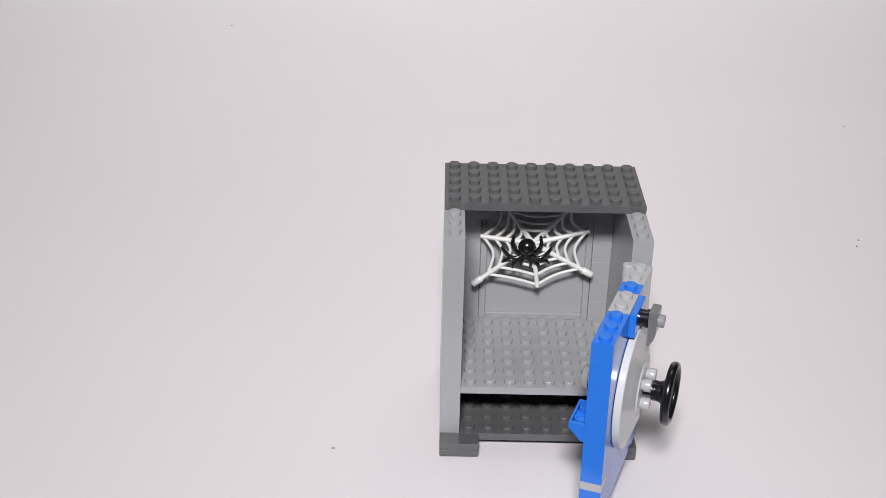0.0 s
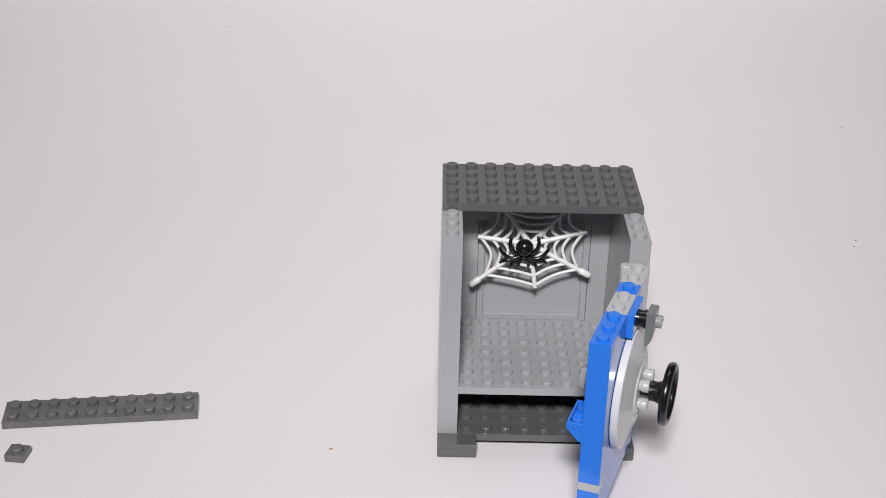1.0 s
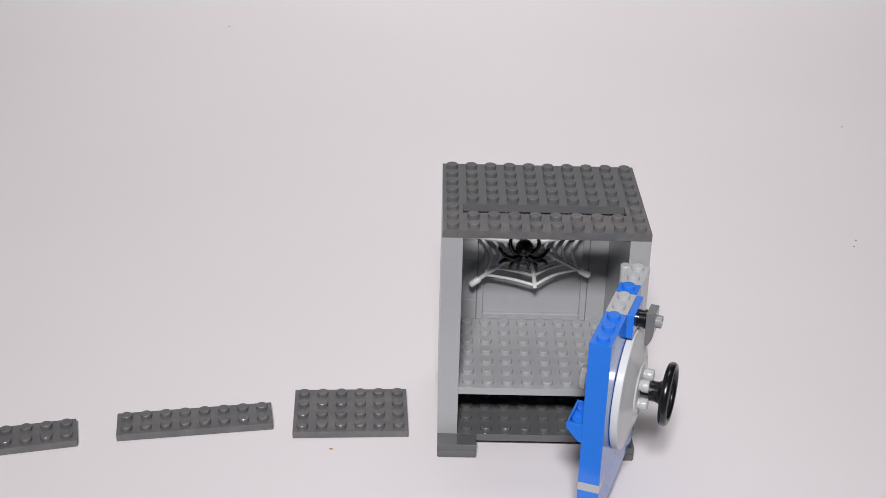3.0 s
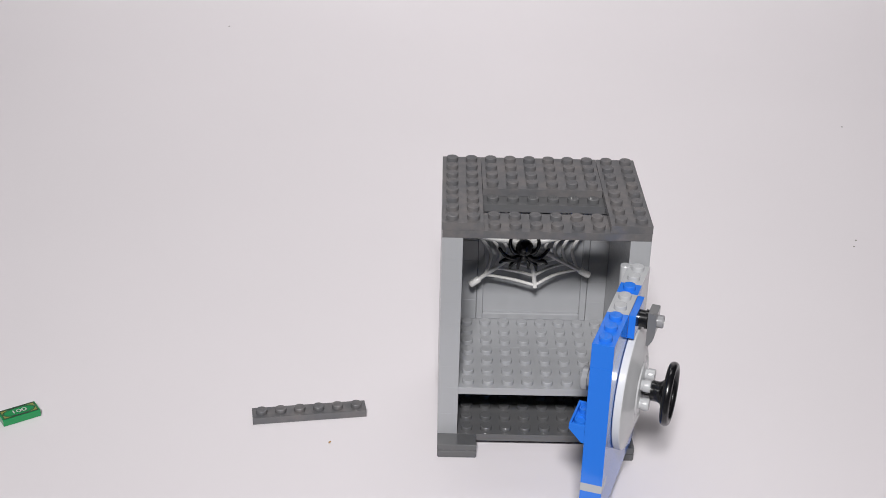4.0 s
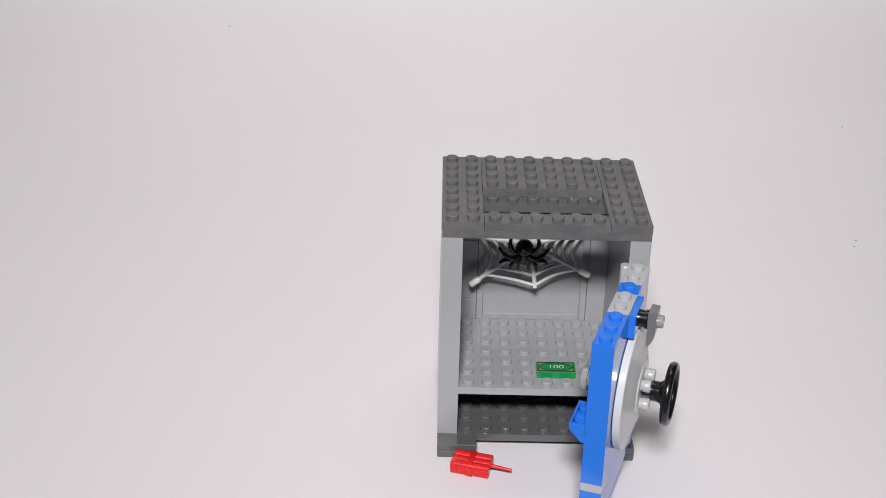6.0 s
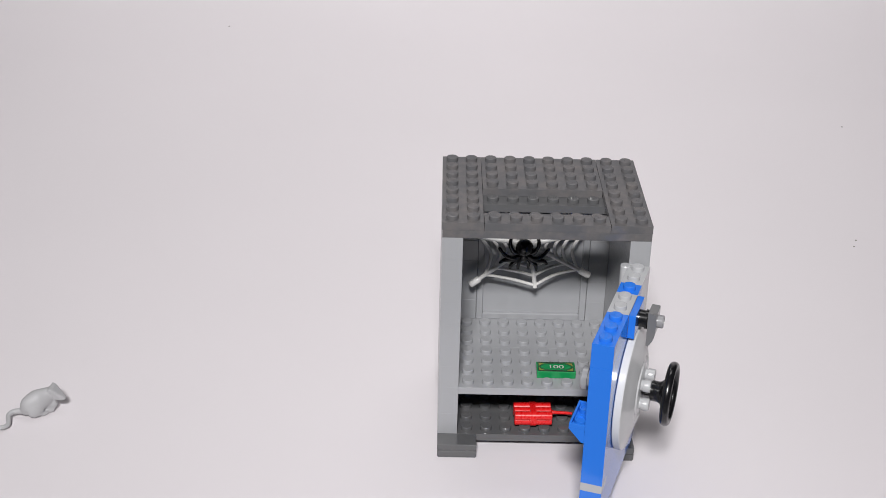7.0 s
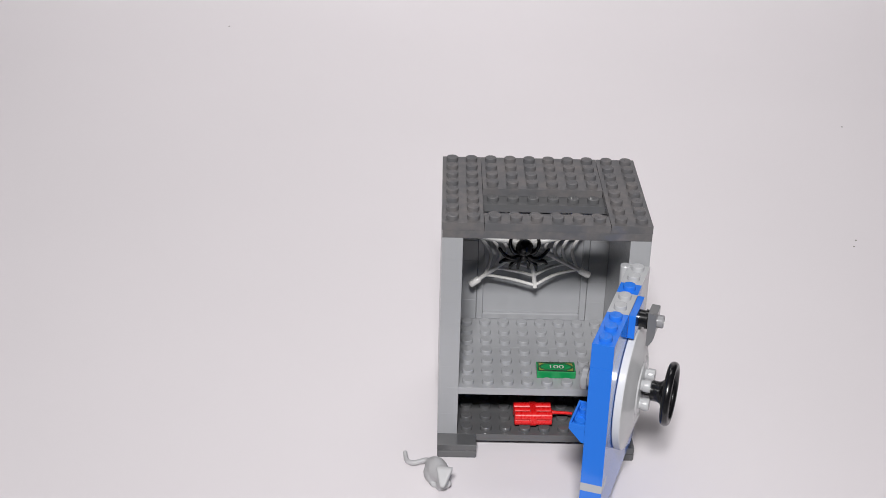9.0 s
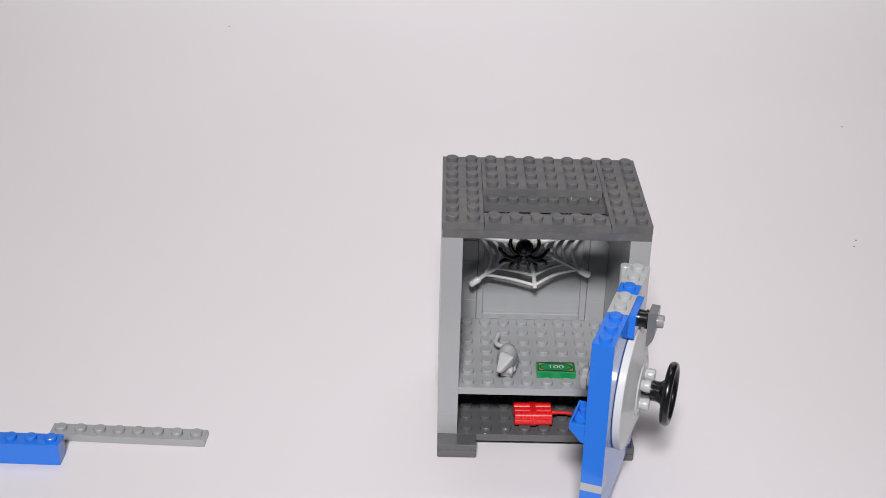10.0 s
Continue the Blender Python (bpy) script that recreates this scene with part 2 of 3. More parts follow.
# ---- the door: its origin at the hinge, x back along the door, -y outwards ----
door = new("door")
door.parent = safe
tagged(door, "blue brick door standing open with a round grey dish and black wheel")
DOOR_A = mm_pose(74.86, -4.76, 3.2, rz=70.5)
DOOR_B = mm_pose(74.86, -4.76, 3.2, rz=71.45)
door.matrix_basis = DOOR_A
CX, CZ = -28.0, 48.8
OUT = Matrix.Rotation(radians(90), 4, "X")  # turns +z into -y, the outer side


def door_part(name, bm, material, smooth=24, label="", parent=None):
    return link(name, to_mesh(bm, name, material, smooth), parent or door, None, label)


def door_body():
    # tall blue columns above and below a thin pale plate, with mixed courses by the hinge
    for z, h in ((6.4, 14.6), (24.4, 49.2)):
        brick(door, "door_column", 6, 1, h, -60, -4, z, BLUE, False)
    brick(door, "door_plate", 1, 1, 3.4, -60, -4, 21.0, PALE_GREY, False)
    brick(door, "door_plate", 5, 1, 3.4, -52, -4, 21.0, BLUE, False)
    for k, (z, h) in enumerate(((6.4, B), (16.0, B), (25.6, B), (35.2, B), (44.8, B), (54.4, B), (64.0, B))):
        brick(door, "door_brick", 2, 1, h, -12, -4, z, PALE_GREY if k in (2, 4, 6) else BLUE, False)
    # top course with its studs
    for a, n, mat in ((0, 3, BLUE), (3, 2, PALE_GREY), (5, 1, BLUE), (6, 2, PALE_GREY)):
        brick(door, "door_brick", n, 1, B, -60 + a * 8, -4, 73.6, mat)
    # hinge barrel
    bm = bmesh.new()
    add_lathe(bm, [(2.0, 66), (2.0, 83.6), (1.8, 83.9)], Matrix.Translation((1.0, 5.0, 0)), 24)
    door_part("hinge_barrel", bm, PALE_GREY, label="light grey hinge barrel")
    # inverted slope on the inner side: a wedge with a raised rim round two studs
    bm = bmesh.new()
    prof = [(4.05, 47.0), (4.05, 41.4), (5.0, 41.4), (9.9, 46.6), (9.9, 47.0)]
    for x in (-59.9, -44.1):
        [bm.verts.new((x, y, z)) for y, z in prof]
    bm.verts.ensure_lookup_table()
    n = len(prof)
    bm.faces.new([bm.verts[i] for i in range(n)])
    bm.faces.new([bm.verts[n + i] for i in reversed(range(n))])
    for i in range(n):
        j = (i + 1) % n
        bm.faces.new((bm.verts[i], bm.verts[j], bm.verts[n + j], bm.verts[n + i]))
    add_box(bm, -59.9, -44.1, 9.1, 9.9, 47.0, 48.9, 0.08)
    add_box(bm, -59.9, -59.0, 4.05, 9.1, 47.0, 48.9, 0.08)
    add_box(bm, -45.0, -44.1, 4.05, 9.1, 47.0, 48.9, 0.08)
    add_lathe(bm, [(2.3, 47.0), (2.3, 48.75), (2.2, 48.9), (1.7, 48.9), (1.6, 48.3)], Matrix.Translation((-55.8, 6.5, 0)), 24)
    add_lathe(bm, [(2.3, 47.0), (2.3, 48.75), (2.2, 48.9), (1.7, 48.9), (1.6, 48.3)], Matrix.Translation((-48.2, 6.5, 0)), 24)
    door_part("inverted_slope", bm, BLUE, label="blue sloped brick with two studs")
    # round boss on the inner side
    bm = bmesh.new()
    m = Matrix.Translation((CX, 4, CZ)) @ Matrix.Rotation(radians(-90), 4, "X")
    add_lathe(bm, [(3.2, 0), (3.2, 6.2), (4.6, 6.2), (4.6, 8.2), (4.2, 8.6), (2.6, 8.6), (2.5, 7.0)], m, 28)
    door_part("inner_boss", bm, LIGHT_GREY, label="light grey round boss")
    # dish on the outer side
    m = Matrix.Translation((CX, -4, CZ)) @ OUT
    bm = bmesh.new()
    add_lathe(bm, [(23.4, 0.12), (23.8, 0.2), (24.0, 0.5), (24.0, 2.7), (23.8, 3.0), (23.4, 3.15), (22.6, 3.3), (18.6, 4.5), (14.6, 5.6),
                   (12.8, 6.0), (12.0, 5.6), (10.2, 5.6), (9.6, 6.2), (8.0, 6.5)], m, 96)
    door_part("dish", bm, DISH_GREY, 22, "glossy light grey round dish")
    for dx, dz in ((-4, 4), (-4, -4), (4, 4), (4, -4)):
        bm = bmesh.new()
        add_lathe(bm, [(2.1, 5.6), (2.1, 6.6), (2.45, 6.7), (2.45, 9.0), (2.3, 9.3), (1.9, 9.4)],
                  Matrix.Translation((CX + dx, -4.7, CZ + dz)) @ OUT, 24)
        door_part("round_plate", bm, PALE_GREY, 35, "light grey round stud")
    # wheel
    bm = bmesh.new()
    add_lathe(bm, [(2.4, 5.3), (2.4, 9.6), (3.7, 9.7), (3.9, 10.0), (3.9, 12.4), (4.3, 13.4), (5.4, 14.4), (7.6, 15.4), (9.8, 16.2), (9.8, 16.9), (2.4, 16.6), (2.0, 15.4)], m, 28)
    hub = door_part("wheel_hub", bm, BLACK, label="glossy black hub")
    bm = bmesh.new()
    n1, n2, R, r = 64, 12, 10.8, 1.35
    ring = [[bm.verts.new(m @ Vector(((R + r * math.cos(b)) * math.cos(a), (R + r * math.cos(b)) * math.sin(a), 16.6 + 1.25 * r * math.sin(b))))
             for b in [2 * math.pi * j / n2 for j in range(n2)]] for a in [2 * math.pi * i / n1 for i in range(n1)]]
    for i in range(n1):
        for j in range(n2):
            bm.faces.new((ring[i][j], ring[(i + 1) % n1][j], ring[(i + 1) % n1][(j + 1) % n2], ring[i][(j + 1) % n2]))
    door_part("wheel_rim", bm, BLACK, 60, "glossy black steering wheel rim")
    for k in range(3):
        a = radians(30 + 120 * k)
        bm = bmesh.new()
        add_tube(bm, [m @ Vector((d * math.cos(a), d * math.sin(a), h)) for d, h in ((2.5, 14.2), (6, 15.0), (10.4, 16.5))], [1.5, 1.2, 1.0], 10)
        door_part("wheel_spoke", bm, BLACK, 60)
    # latch: bracket, black pin, grey lever, silver pin end
    bm = bmesh.new()
    add_box(bm, -36, -20.1, -6.6, -4.05, 73.7, 83.1, 0.16)
    door_part("latch_bracket", bm, BLUE, label="blue bracket")
    lx, lz = -28.0, 78.4
    m2 = Matrix.Translation((lx, -6.6, lz)) @ OUT
    bm = bmesh.new()
    add_lathe(bm, [(3.2, 0), (3.2, 2.3), (3.6, 2.4), (3.6, 3.3), (3.0, 3.4), (3.0, 4.0)], m2, 24)
    door_part("latch_pin", bm, BLACK, label="black pin")
    bm = bmesh.new()
    made = []
    prof = [(3.6, 4.6), (6.8, 4.6), (6.8, -3.0), (6.5, -5.2), (5.8, -7.4), (4.8, -9.2), (4.1, -9.8), (3.6, -9.5)]
    for x in (-3.9, 3.9):
        made.append([bm.verts.new(m2 @ Vector((x * (1.0 if z > -4 else 1.0 + (z + 4) * 0.05), z, o))) for o, z in prof])
    bm.faces.new(made[0][::-1])
    bm.faces.new(made[1])
    for i in range(len(prof)):
        j = (i + 1) % len(prof)
        bm.faces.new((made[0][i], made[0][j], made[1][j], made[1][i]))
    bmesh.ops.bevel(bm, geom=bm.edges[:], offset=0.2, segments=2, affect="EDGES")
    door_part("latch_lever", bm, STEEL_GREY, label="dark grey lever")
    bm = bmesh.new()
    add_lathe(bm, [(2.4, 6.7), (2.4, 8.7), (2.2, 9.0), (1.5, 9.0), (1.4, 8.1)], m2, 24)
    door_part("latch_cap", bm, SILVER, label="silver grey pin end")


door_body()


# ---- web and spider ----
WEB = mm_pose(37.8, 50.0, 69.05, rx=90 - 6)


SAG = (0.07, 0.17, 0.15, 0.12, 0.15, 0.17, 0.03)


def web():
    """Seven spokes with sagging strands between them; local x to the side, local y up the web."""
    w = thing("spider_web", "white plastic spider web hung inside the safe", "spider web", m=WEB)
    spread = ((-82, 20.0), (-28.2, 24.5), (14.6, 24.3), (47.4, 24.6), (126.3, 24.6), (172.6, 22.5), (217.6, 26.7))
    ends = [Vector((math.cos(radians(a)), math.sin(radians(a)), 0)) for a, r in spread]
    n = len(ends)
    for k, (d, (a, reach)) in enumerate(zip(ends, spread)):
        bm = bmesh.new()
        add_tube(bm, [d * 0.5, d * reach * 0.5, d * reach], [1.25, 1.05, 0.95], 10)
        link("spoke", to_mesh(bm, "spoke", WHITE, 60), w)
        if k in (1, n - 1):
            bm = bmesh.new()
            add_tube(bm, [d * (reach - 0.2), d * (reach + 0.2), d * (reach + 4.4), d * (reach + 4.7)], [1.2, 1.5, 1.5, 1.25], 14)
            link("clip_bar", to_mesh(bm, "clip_bar", WHITE, 50), w)
    for k in range(n):
        j = (k + 1) % n
        a, b = ends[k] * min(spread[k][1], 24.8), ends[j] * min(spread[j][1], 24.8)
        for f in (0.34, 0.54, 0.73, 0.95):
            pts = [a.lerp(b, i / 10) * f * (1.0 - SAG[k] * math.sin(math.pi * i / 10)) for i in range(11)]
            bm = bmesh.new()
            add_tube(bm, pts, 0.68, 8)
            link("strand", to_mesh(bm, "strand", WHITE, 60), w)


web()


def spider():
    s = thing("toy_spider", "glossy black plastic toy spider clinging to the web", "toy spider",
              m=WEB @ mm_pose(-2.7, -1.9, 1.0, rx=14))
    bm = bmesh.new()
    add_ball(bm, (0, 2.5, 2.6), (3.75, 3.75, 3.4))
    link("abdomen", to_mesh(bm, "abdomen", BLACK, 60), s)
    bm = bmesh.new()
    add_ball(bm, (0, -2.4, 1.6), (2.1, 2.7, 1.8))
    add_ball(bm, (0, 1.5, 5.7), (0.55, 1.2, 0.55))
    for side in (-1, 1):
        path = rounded_path([(0.7 * side, -3.6, 1.6), (2.0 * side, -5.6, 2.0), (2.2 * side, -9.4, 1.0)])
        add_tube(bm, path, ramp_list([0.8, 0.85, 0.6], len(path)), 10)
    link("head", to_mesh(bm, "head", BLACK, 60), s)
    paths = (((1.5, -1.2), (4.3, -0.3), (6.0, 3.2), (5.7, 6.5)), ((1.5, -2.4), (4.3, -3.6), (7.5, -2.7), (10.4, 0.6)),
             ((1.5, -3.0), (4.5, -4.4), (8.2, -4.8), (9.8, -6.8)), ((1.3, -3.6), (3.6, -5.4), (5.2, -7.2), (5.6, -10.2)))
    for side in (-1, 1):
        for path in paths:
            bm = bmesh.new()
            curve = rounded_path([(x * side, y, z) for (x, y), z in zip(path, (1.4, 2.0, 1.7, 0.8))])
            add_tube(bm, curve, ramp_list([1.0, 0.95, 0.85, 0.66], len(curve)), 10)
            add_ball(bm, curve[-1], (0.66, 0.66, 0.66), u=10, v=8)
            link("leg", to_mesh(bm, "leg", BLACK, 60), s)


spider()


# ---- pieces that travel in; each one's origin is the middle of its underside ----
def loose_plate(name, nx, ny, h, material, label, category, group=""):
    key = ("loose", nx, ny, h, material.name)
    if key not in cache:
        me = brick_mesh(nx, ny, h, material).copy()
        me.transform(Matrix.Translation((-nx * 4 * MM, -ny * 4 * MM, 0)))
        cache[key] = me
    return tagged(new(name, cache[key]), label, category, group)


plate_2x10 = loose_plate("toy_plate", 10, 2, P, WORN_GREY, "long dark grey studded plate two studs deep", "toy plate", "roof plates")
plate_1x1_a = loose_plate("toy_plate", 1, 1, P, WORN_GREY, "tiny dark grey plate with one stud", "toy plate", "roof plates")
plate_1x1_b = loose_plate("toy_plate", 1, 1, P, WORN_GREY, "tiny dark grey plate with one stud", "toy plate", "roof plates")
plate_4x6 = loose_plate("toy_plate", 6, 4, P, WORN_GREY, "broad dark grey plate, six by four studs", "toy plate", "roof plates")
plate_2x8_a = loose_plate("toy_plate", 8, 2, P, WORN_GREY, "dark grey plate, eight by two studs", "toy plate", "roof plates")
plate_2x8_b = loose_plate("toy_plate", 8, 2, P, WORN_GREY, "dark grey plate, eight by two studs", "toy plate", "roof plates")
plate_1x6 = loose_plate("toy_plate", 6, 1, P, WORN_GREY, "narrow dark grey plate with six studs", "toy plate", "roof plates")
plate_1x8 = loose_plate("toy_plate", 8, 1, P, LIGHT_GREY, "narrow light grey plate with eight studs", "toy plate")
blue_brick = loose_plate("toy_brick", 8, 1, B, BLUE, "long blue brick with one row of studs", "toy brick")


def text_mesh(body, size, depth, material):
    cu = bpy.data.curves.new("text", "FONT")
    cu.space_character = 0.92
    cu.body, cu.size, cu.extrude, cu.align_x, cu.align_y = body, size, depth, "CENTER", "CENTER"
    ob = new("text", cu)
    me = bpy.data.meshes.new_from_object(ob.evaluated_get(bpy.context.evaluated_depsgraph_get()))
    bpy.data.objects.remove(ob)
    me.materials.clear()
    me.materials.append(material)
    return me


def add_outline(bm, pts, width, z0, z1):
    """A closed flat band along pts."""
    n = len(pts)
    loops = []
    for s in (-0.5, 0.5):
        ring = []
        for i in range(n):
            a, b = Vector(pts[i - 1]), Vector(pts[(i + 1) % n])
            d = (b - a).normalized()
            ring.append(Vector(pts[i]) + Vector((-d.y, d.x)) * width * s)
        loops.append(ring)
    v = [[bm.verts.new((p.x, p.y, z)) for p in loops[k]] for k in (0, 1) for z in (z0, z1)]
    for i in range(n):
        j = (i + 1) % n
        bm.faces.new((v[1][i], v[1][j], v[3][j], v[3][i]))
        bm.faces.new((v[0][i], v[0][j], v[1][j], v[1][i]))
        bm.faces.new((v[2][i], v[3][i], v[3][j], v[2][j]))


def banknote():
    t = thing("banknote_tile", "green toy banknote tile printed with the number 100", "toy banknote")
    bm = bmesh.new()
    add_box(bm, -7.93, 7.93, -3.93, 3.93, 0.02, P, 0.18)
    link("tile", to_mesh(bm, "tile", GREEN, 20), t)
    bm = bmesh.new()
    add_outline(bm, [(-7.2, -3.2), (7.2, -3.2), (7.2, 3.2), (-7.2, 3.2)], 0.85, P, P + 0.02)
    oval = [(6.6 * math.cos(2 * math.pi * i / 40), 2.75 * math.sin(2 * math.pi * i / 40)) for i in range(40)]
    add_outline(bm, oval, 0.46, P, P + 0.024)
    link("printed_frame", to_mesh(bm, "printed_frame", PRINT_DARK), t, label="dark green printed frame and oval")
    for sx in (-1, 1):
        for sy in (-1, 1):
            bm = bmesh.new()
            pts = [(6.9, 2.9), (4.0, 2.9), (5.4, 2.2), (6.4, 1.3), (6.9, 0.5)]
            vs = [bm.verts.new((x * sx, y * sy, P + 0.012)) for x, y in pts]
            bm.faces.new(vs if sx * sy < 0 else vs[::-1])
            link("printed_corner", to_mesh(bm, "printed_corner", PRINT_GOLD), t, label="gold printed corner")
    me = text_mesh("100", 3.7 * MM, 0.01 * MM, PRINT_WHITE)
    me.transform(Matrix.Diagonal((1.3, 0.95, 1.0, 1.0)))
    link("printed_number", me, t, mm_pose(0, -0.05, P + 0.045), "white printed number 100")
    rim = text_mesh("100", 3.7 * MM, 0.004 * MM, PRINT_DARK)
    rim.transform(Matrix.Diagonal((1.3, 0.95, 1.0, 1.0)))
    link("number_shadow", rim, t, mm_pose(0.25, -0.3, P + 0.03), "dark printed drop line of the number")
    return t


def dynamite():
    t = thing("toy_dynamite", "red plastic bundle of toy dynamite sticks with a fuse", "toy dynamite")
    lay = Matrix.Rotation(radians(90), 4, "Y")
    for y, z, r in ((-3.4, 1.72, 1.7), (3.4, 1.72, 1.7), (-3.4, 4.1, 1.95), (0, 4.0, 1.8), (3.4, 4.1, 1.95)):
        bm = bmesh.new()
        add_lathe(bm, [(r - 0.4, -7.8), (r, -7.5), (r, 7.5), (r - 0.4, 7.8)], Matrix.Translation((0, y, z)) @ lay, 20)
        link("stick", to_mesh(bm, "stick", RED, 40), t)
    bm = bmesh.new()
    outline = []
    for c, a0 in (((3.4, 2.1), -90), ((3.4, 4.0), 0), ((-3.4, 4.0), 90), ((-3.4, 2.1), 180)):
        for i in range(5):
            a = radians(a0 + 22.5 * i)
            outline.append((c[0] + 2.4 * math.cos(a), max(0.02, c[1] + 2.4 * math.sin(a))))
    rings = [[bm.verts.new((x, y, z)) for y, z in outline] for x in (-1.2, 1.2)]
    bm.faces.new(rings[0][::-1])
    bm.faces.new(rings[1])
    for i in range(len(outline)):
        j = (i + 1) % len(outline)
        bm.faces.new((rings[0][i], rings[0][j], rings[1][j], rings[1][i]))
    link("band", to_mesh(bm, "band", RED, 40), t)
    bm = bmesh.new()
    add_tube(bm, [(7.2, 0, 3.7), (8.6, 0, 3.7), (8.7, 0, 3.7), (16.4, 0, 3.2)], [0.95, 0.95, 0.75, 0.6], 12)
    link("fuse", to_mesh(bm, "fuse", RED, 40), t)
    return t


def mouse():
    """Toy mouse facing +x, its origin under the middle of the body."""
    bm = bmesh.new()
    # hunched back from rump to neck
    spine = rounded_path([(-5.2, 0, 3.4), (-3.4, 0, 5.2), (-0.6, 0, 6.2), (2.4, 0, 7.0), (4.8, 0, 8.2)])
    for p, r in zip(spine, ramp_list([2.8, 4.6, 5.1, 4.2, 3.1], len(spine))):
        add_ball(bm, p, (r, r * 0.80, r), u=20, v=12)
    for y in (2.9, -2.9):
        add_ball(bm, (-2.6, y, 3.4), (3.5, 1.6, 3.3))
        add_ball(bm, (0.6, y, 1.0), (2.2, 1.0, 1.0))
        add_ball(bm, (5.6, y * 0.55, 3.4), (1.7, 1.2, 2.0))
    add_ball(bm, (3.6, 0, 4.2), (2.9, 2.6, 3.8))
    add_box(bm, -3.0, 5.6, -2.6, 2.6, 0.0, 1.8, 0.3)
    # wedge-shaped head: a flat brow that runs from two corner ears down to the snout
    turn = Matrix.Translation((5.4, 0, 0)) @ Matrix.Rotation(radians(-36), 4, "Z") @ Matrix.Translation((-5.4, 0, 0))
    head = [bm.verts.new(turn @ Vector((x, y * side, z))) for side in (-1, 1) for x, y, z in
            ((5.2, 3.3, 11.9), (6.8, 3.2, 11.5), (4.8, 2.8, 8.2), (5.0, 1.8, 5.8), (8.8, 2.1, 9.0), (11.6, 1.0, 6.8), (11.8, 0.8, 5.8), (10.2, 1.3, 5.2))]
    bmesh.ops.convex_hull(bm, input=head)
    tail = [(-5.4, 0, 2.8), (-8.2, 1.0, 3.0), (-11.0, 1.7, 3.0), (-13.0, 0.8, 2.4), (-13.8, -1.8, 1.8), (-14.7, -4.2, 1.5),
            (-16.8, -5.4, 1.6), (-19.2, -5.0, 2.0), (-21.6, -4.2, 3.0)]
    curve = rounded_path(tail)
    add_tube(bm, curve, ramp_list([1.6, 1.35, 1.25, 1.2, 1.15, 1.15, 1.1, 1.0, 0.9], len(curve)), 12)
    me = to_mesh(bm, "mouse", MOUSE_GREY, 60)
    ob = tagged(new("toy_mouse", me), "small light grey plastic toy mouse with a long tail", "toy mouse")
    rm = ob.modifiers.new("blend", "REMESH")
    rm.mode, rm.voxel_size, rm.use_smooth_shade = "VOXEL", 0.0003, True
    sm = ob.modifiers.new("soften", "SMOOTH")
    sm.factor, sm.iterations = 0.5, 24
    return ob


bill = banknote()
bundle = dynamite()
rat = mouse()


def speck(name, sx, sy, material, label):
    bm = bmesh.new()
    add_ball(bm, (0, 0, 0.22), (sx, sy, 0.28), u=10, v=6)
    for v in bm.verts:
        v.co += Vector((noise.noise(v.co * 2.0), noise.noise(v.co * 2.0 + Vector((9, 0, 0))), 0)) * 0.2
    return tagged(new(name, to_mesh(bm, name, material, 60)), label, "crumb")


crumb = speck("crumb", 0.95, 0.45, CRUMB, "tiny brown crumb lying on the white paper")
for x, y, s in ((-167.8, 562.5, 0.8), (-162.7, 551.4, 0.9), (262.6, 368.5, 0.8), (226.9, 200.5, 0.7), (223.9, 192.8, 0.7)):
    d = speck("dust_speck", s, s * 0.8, SPECK, "tiny grey dust speck on the white paper")
    d.matrix_basis = mm_pose(x, y, 0 if y < 550 else 0.1)


# ---- movement: everything is set down anew every 0.4 s ----
def beat(k):
    """The moment at which step k of the stop motion begins; step 0 is the clip's start."""
    return 0.0 if k == 0 else (8 + 12 * (k - 1)) / 30


def steps(ob, places):
    """places: (step, pose). Each pose is held until the next one's step."""
    rows = []
    for i, (k, m) in enumerate(places):
        rows.append((beat(k), m))
        if i + 1 < len(places):
            end = beat(places[i + 1][0]) - 1 / 30
            if end > beat(k) + 0.01:
                rows.append((end, m))
    rows.append((10.0, places[-1][1]))
    walk(ob, rows)


def flat(x, y, rz, z=0.0):
    return mm_pose(x, y, z, rz=rz)


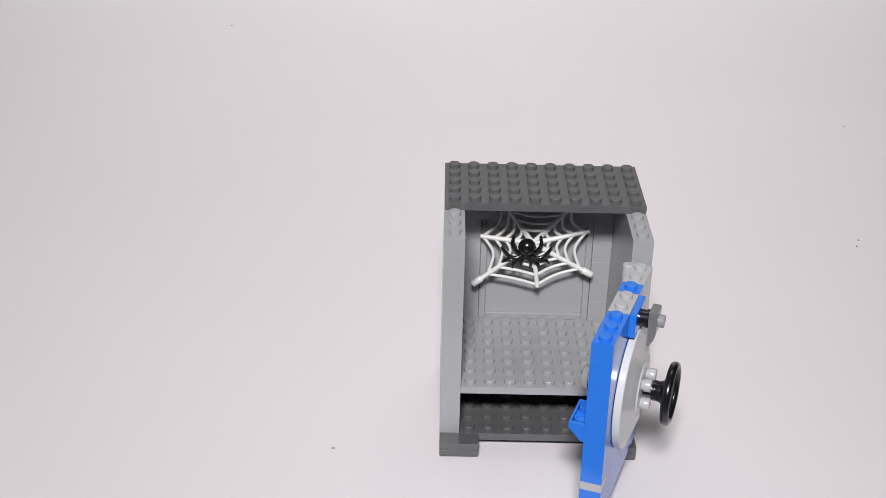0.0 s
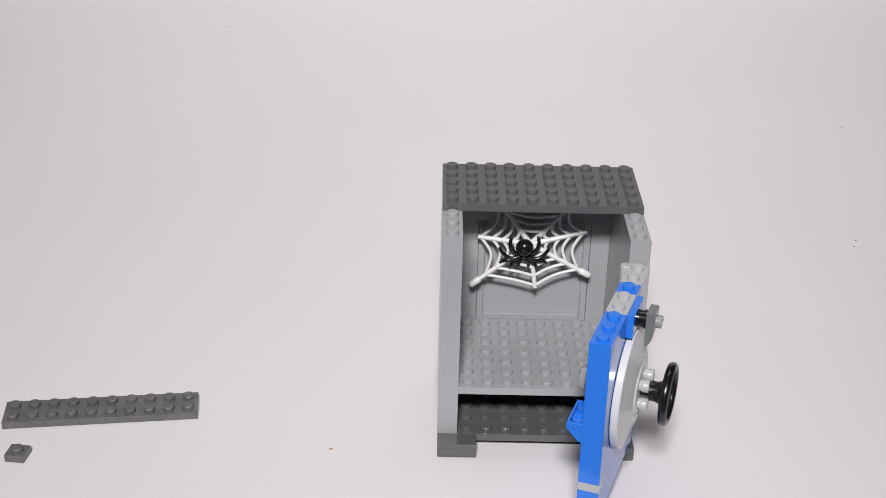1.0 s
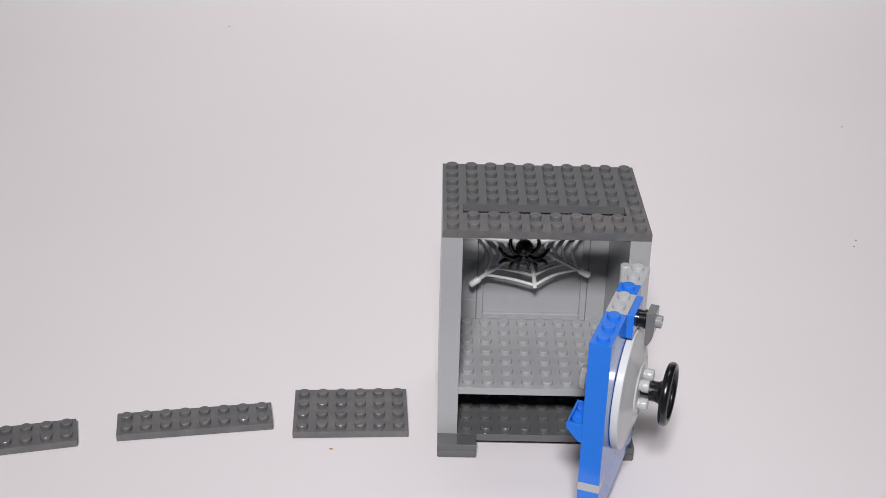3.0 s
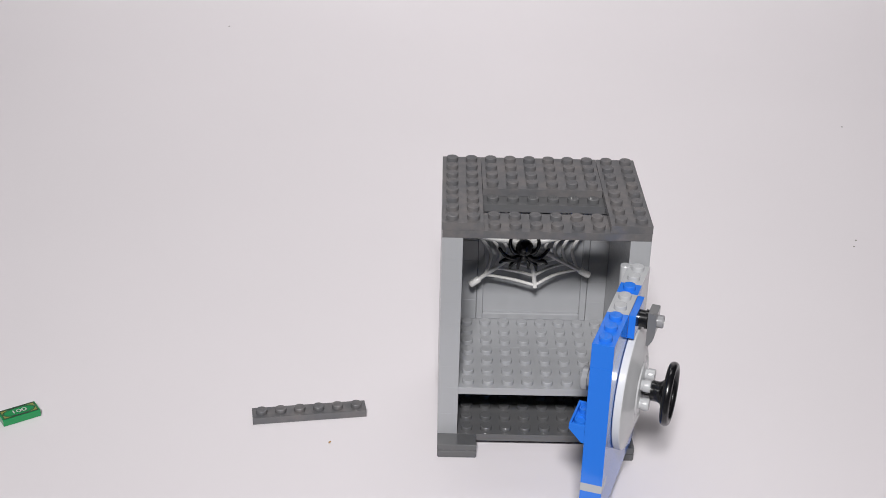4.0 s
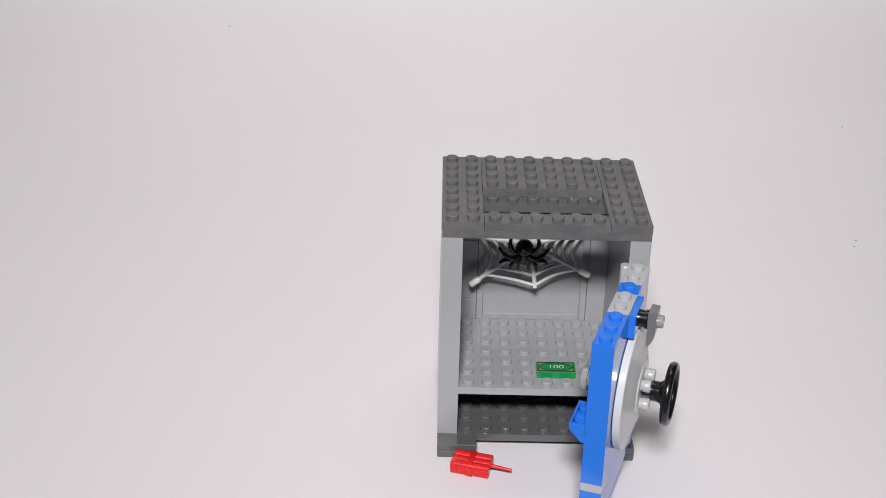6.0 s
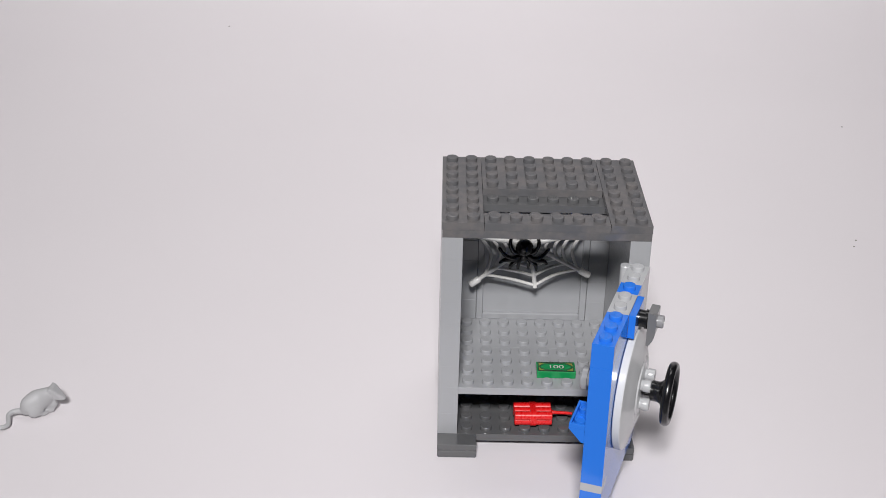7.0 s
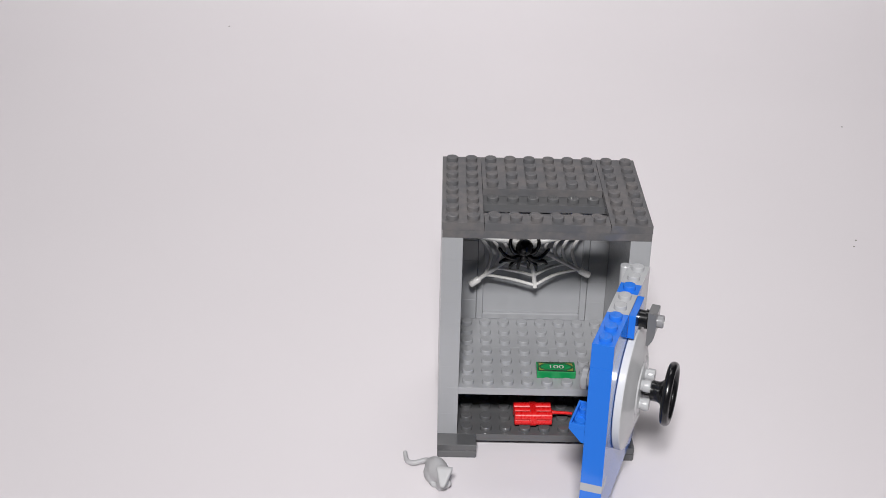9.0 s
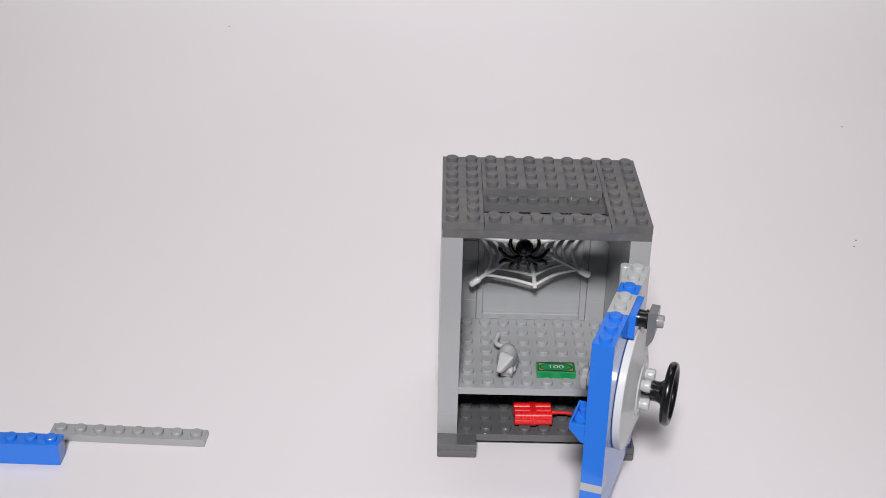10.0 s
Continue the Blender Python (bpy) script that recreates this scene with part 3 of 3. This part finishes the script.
def motions():
    steps(door, [(0, DOOR_A), (8, DOOR_B)])
    steps(plate_2x10, [(0, flat(-262, -10, 9)), (1, flat(-197.1, -5.1, 9.4)), (2, flat(-141.9, 19.1, 7.5)), (3, flat(-85.9, 27.1, 6.9)),
                       (4, flat(-48.1, 28.4, 1.0)), (5, flat(40, 8, 0, 96))])
    steps(plate_1x1_a, [(0, flat(-235, -44, -6)), (2, flat(-168.6, -13.1, -6.7)), (3, flat(-131.6, -4.2, -6.5)), (4, flat(-96.7, 1.2, -11.8)),
                        (5, flat(-26.3, 13.4, 0.4)), (6, flat(76, 20, 0, 96))])
    steps(plate_1x1_b, [(0, flat(-262, -48, 9)), (2, flat(-205, -12, 9)), (3, flat(-152.3, -4.8, 9.2)), (4, flat(-130.1, 0.5, 3.5)), (5, flat(-58.1, 13.1, -11.5)),
                        (6, flat(-16.2, 23.2, -2.3)), (7, flat(4, 20, 0, 96))])
    steps(plate_4x6, [(0, flat(-300, 42, 11)), (3, flat(-245, 8, 11)), (4, flat(-195.7, 10.2, 10.8)), (5, flat(-131.2, 15.6, 7.6)), (6, flat(-91.9, 19.3, 6.7)),
                      (7, flat(-36.8, 20.8, 3.2)), (8, flat(40.0, 48.05, 0.1, 99.2))])
    steps(plate_2x8_a, [(0, flat(-330, -74, 24)), (4, flat(-270, -30, 24)), (5, flat(-209.0, 0.8, 24.3)), (6, flat(-156.8, 8.7, 9.2)), (7, flat(-101.4, 12.1, 9.8)),
                        (8, flat(-50, 18, 6)), (9, flat(72.12, 32, 90, 99.2))])
    steps(plate_2x8_b, [(0, flat(-410, -72, 14)), (6, flat(-262, -24, 14)), (7, flat(-179.6, -5.3, 14.2)), (8, flat(-140, 4, 12)), (9, flat(-55.4, 20.6, 9.8)),
                        (10, flat(7.86, 32, 89.8, 99.2))])
    steps(plate_1x6, [(0, flat(-380, 76, 20)), (8, flat(-205, -10, 20)), (9, flat(-134.9, -1.0, 19.7)), (10, flat(-54.4, 20.6, 9.4)), (11, flat(40.0, 3.95, 0.05, 99.2))])
    steps(bill, [(0, flat(-300, 92, 34)), (9, flat(-235, 12, 34)), (10, flat(-175.8, 15.2, 33.9)), (11, flat(-119.0, 17.9, 26.4)), (12, flat(-68.5, 22.1, 10.2)),
                 (13, flat(-22.4, -1.9, -15.8)), (14, flat(27.0, -15.4, -11.1)), (15, flat(48, 12, 0, 28.8))])
    steps(bundle, [(0, flat(-340, 118, -29)), (10, flat(-240, 12, -29)), (11, flat(-174.3, 16.0, -36)), (12, flat(-114.9, 17.9, 1)), (13, flat(-57.6, 8.6, -30)),
                   (14, flat(-15.3, -13.0, -36)), (15, flat(14, -16, -15)), (16, flat(39.3, 8.6, 1.5, 8.2))])
    steps(rat, [(0, flat(-330, 146, 30)), (16, flat(-225, 12, 30)), (17, flat(-168.0, 18.7, 32)), (18, flat(-141.5, 10.2, -40)), (19, flat(-107.0, 5.2, 22)),
                (20, flat(-63.5, -4.8, -45)), (21, flat(-38.5, -19.8, 18)), (22, flat(0.5, -25.3, -63)), (23, mm_pose(28.0, 11.5, 30.7, ry=4.5, rz=-94))])
    steps(plate_1x8, [(0, flat(-400, 172, 8)), (23, flat(-260, -4, 8)), (24, flat(-188.8, 3.7, 8.2)), (25, flat(-126.9, 1.3, -2.4))])
    steps(blue_brick, [(0, flat(-400, 196, 0)), (24, flat(-250, -14, -1)), (25, flat(-182.2, -13.6, -1.5))])
    steps(crumb, [(0, flat(-43.4, -3.7, 0)), (8, flat(-44.3, 1.1, 60)), (14, flat(-62, -80, 75))])


motions()
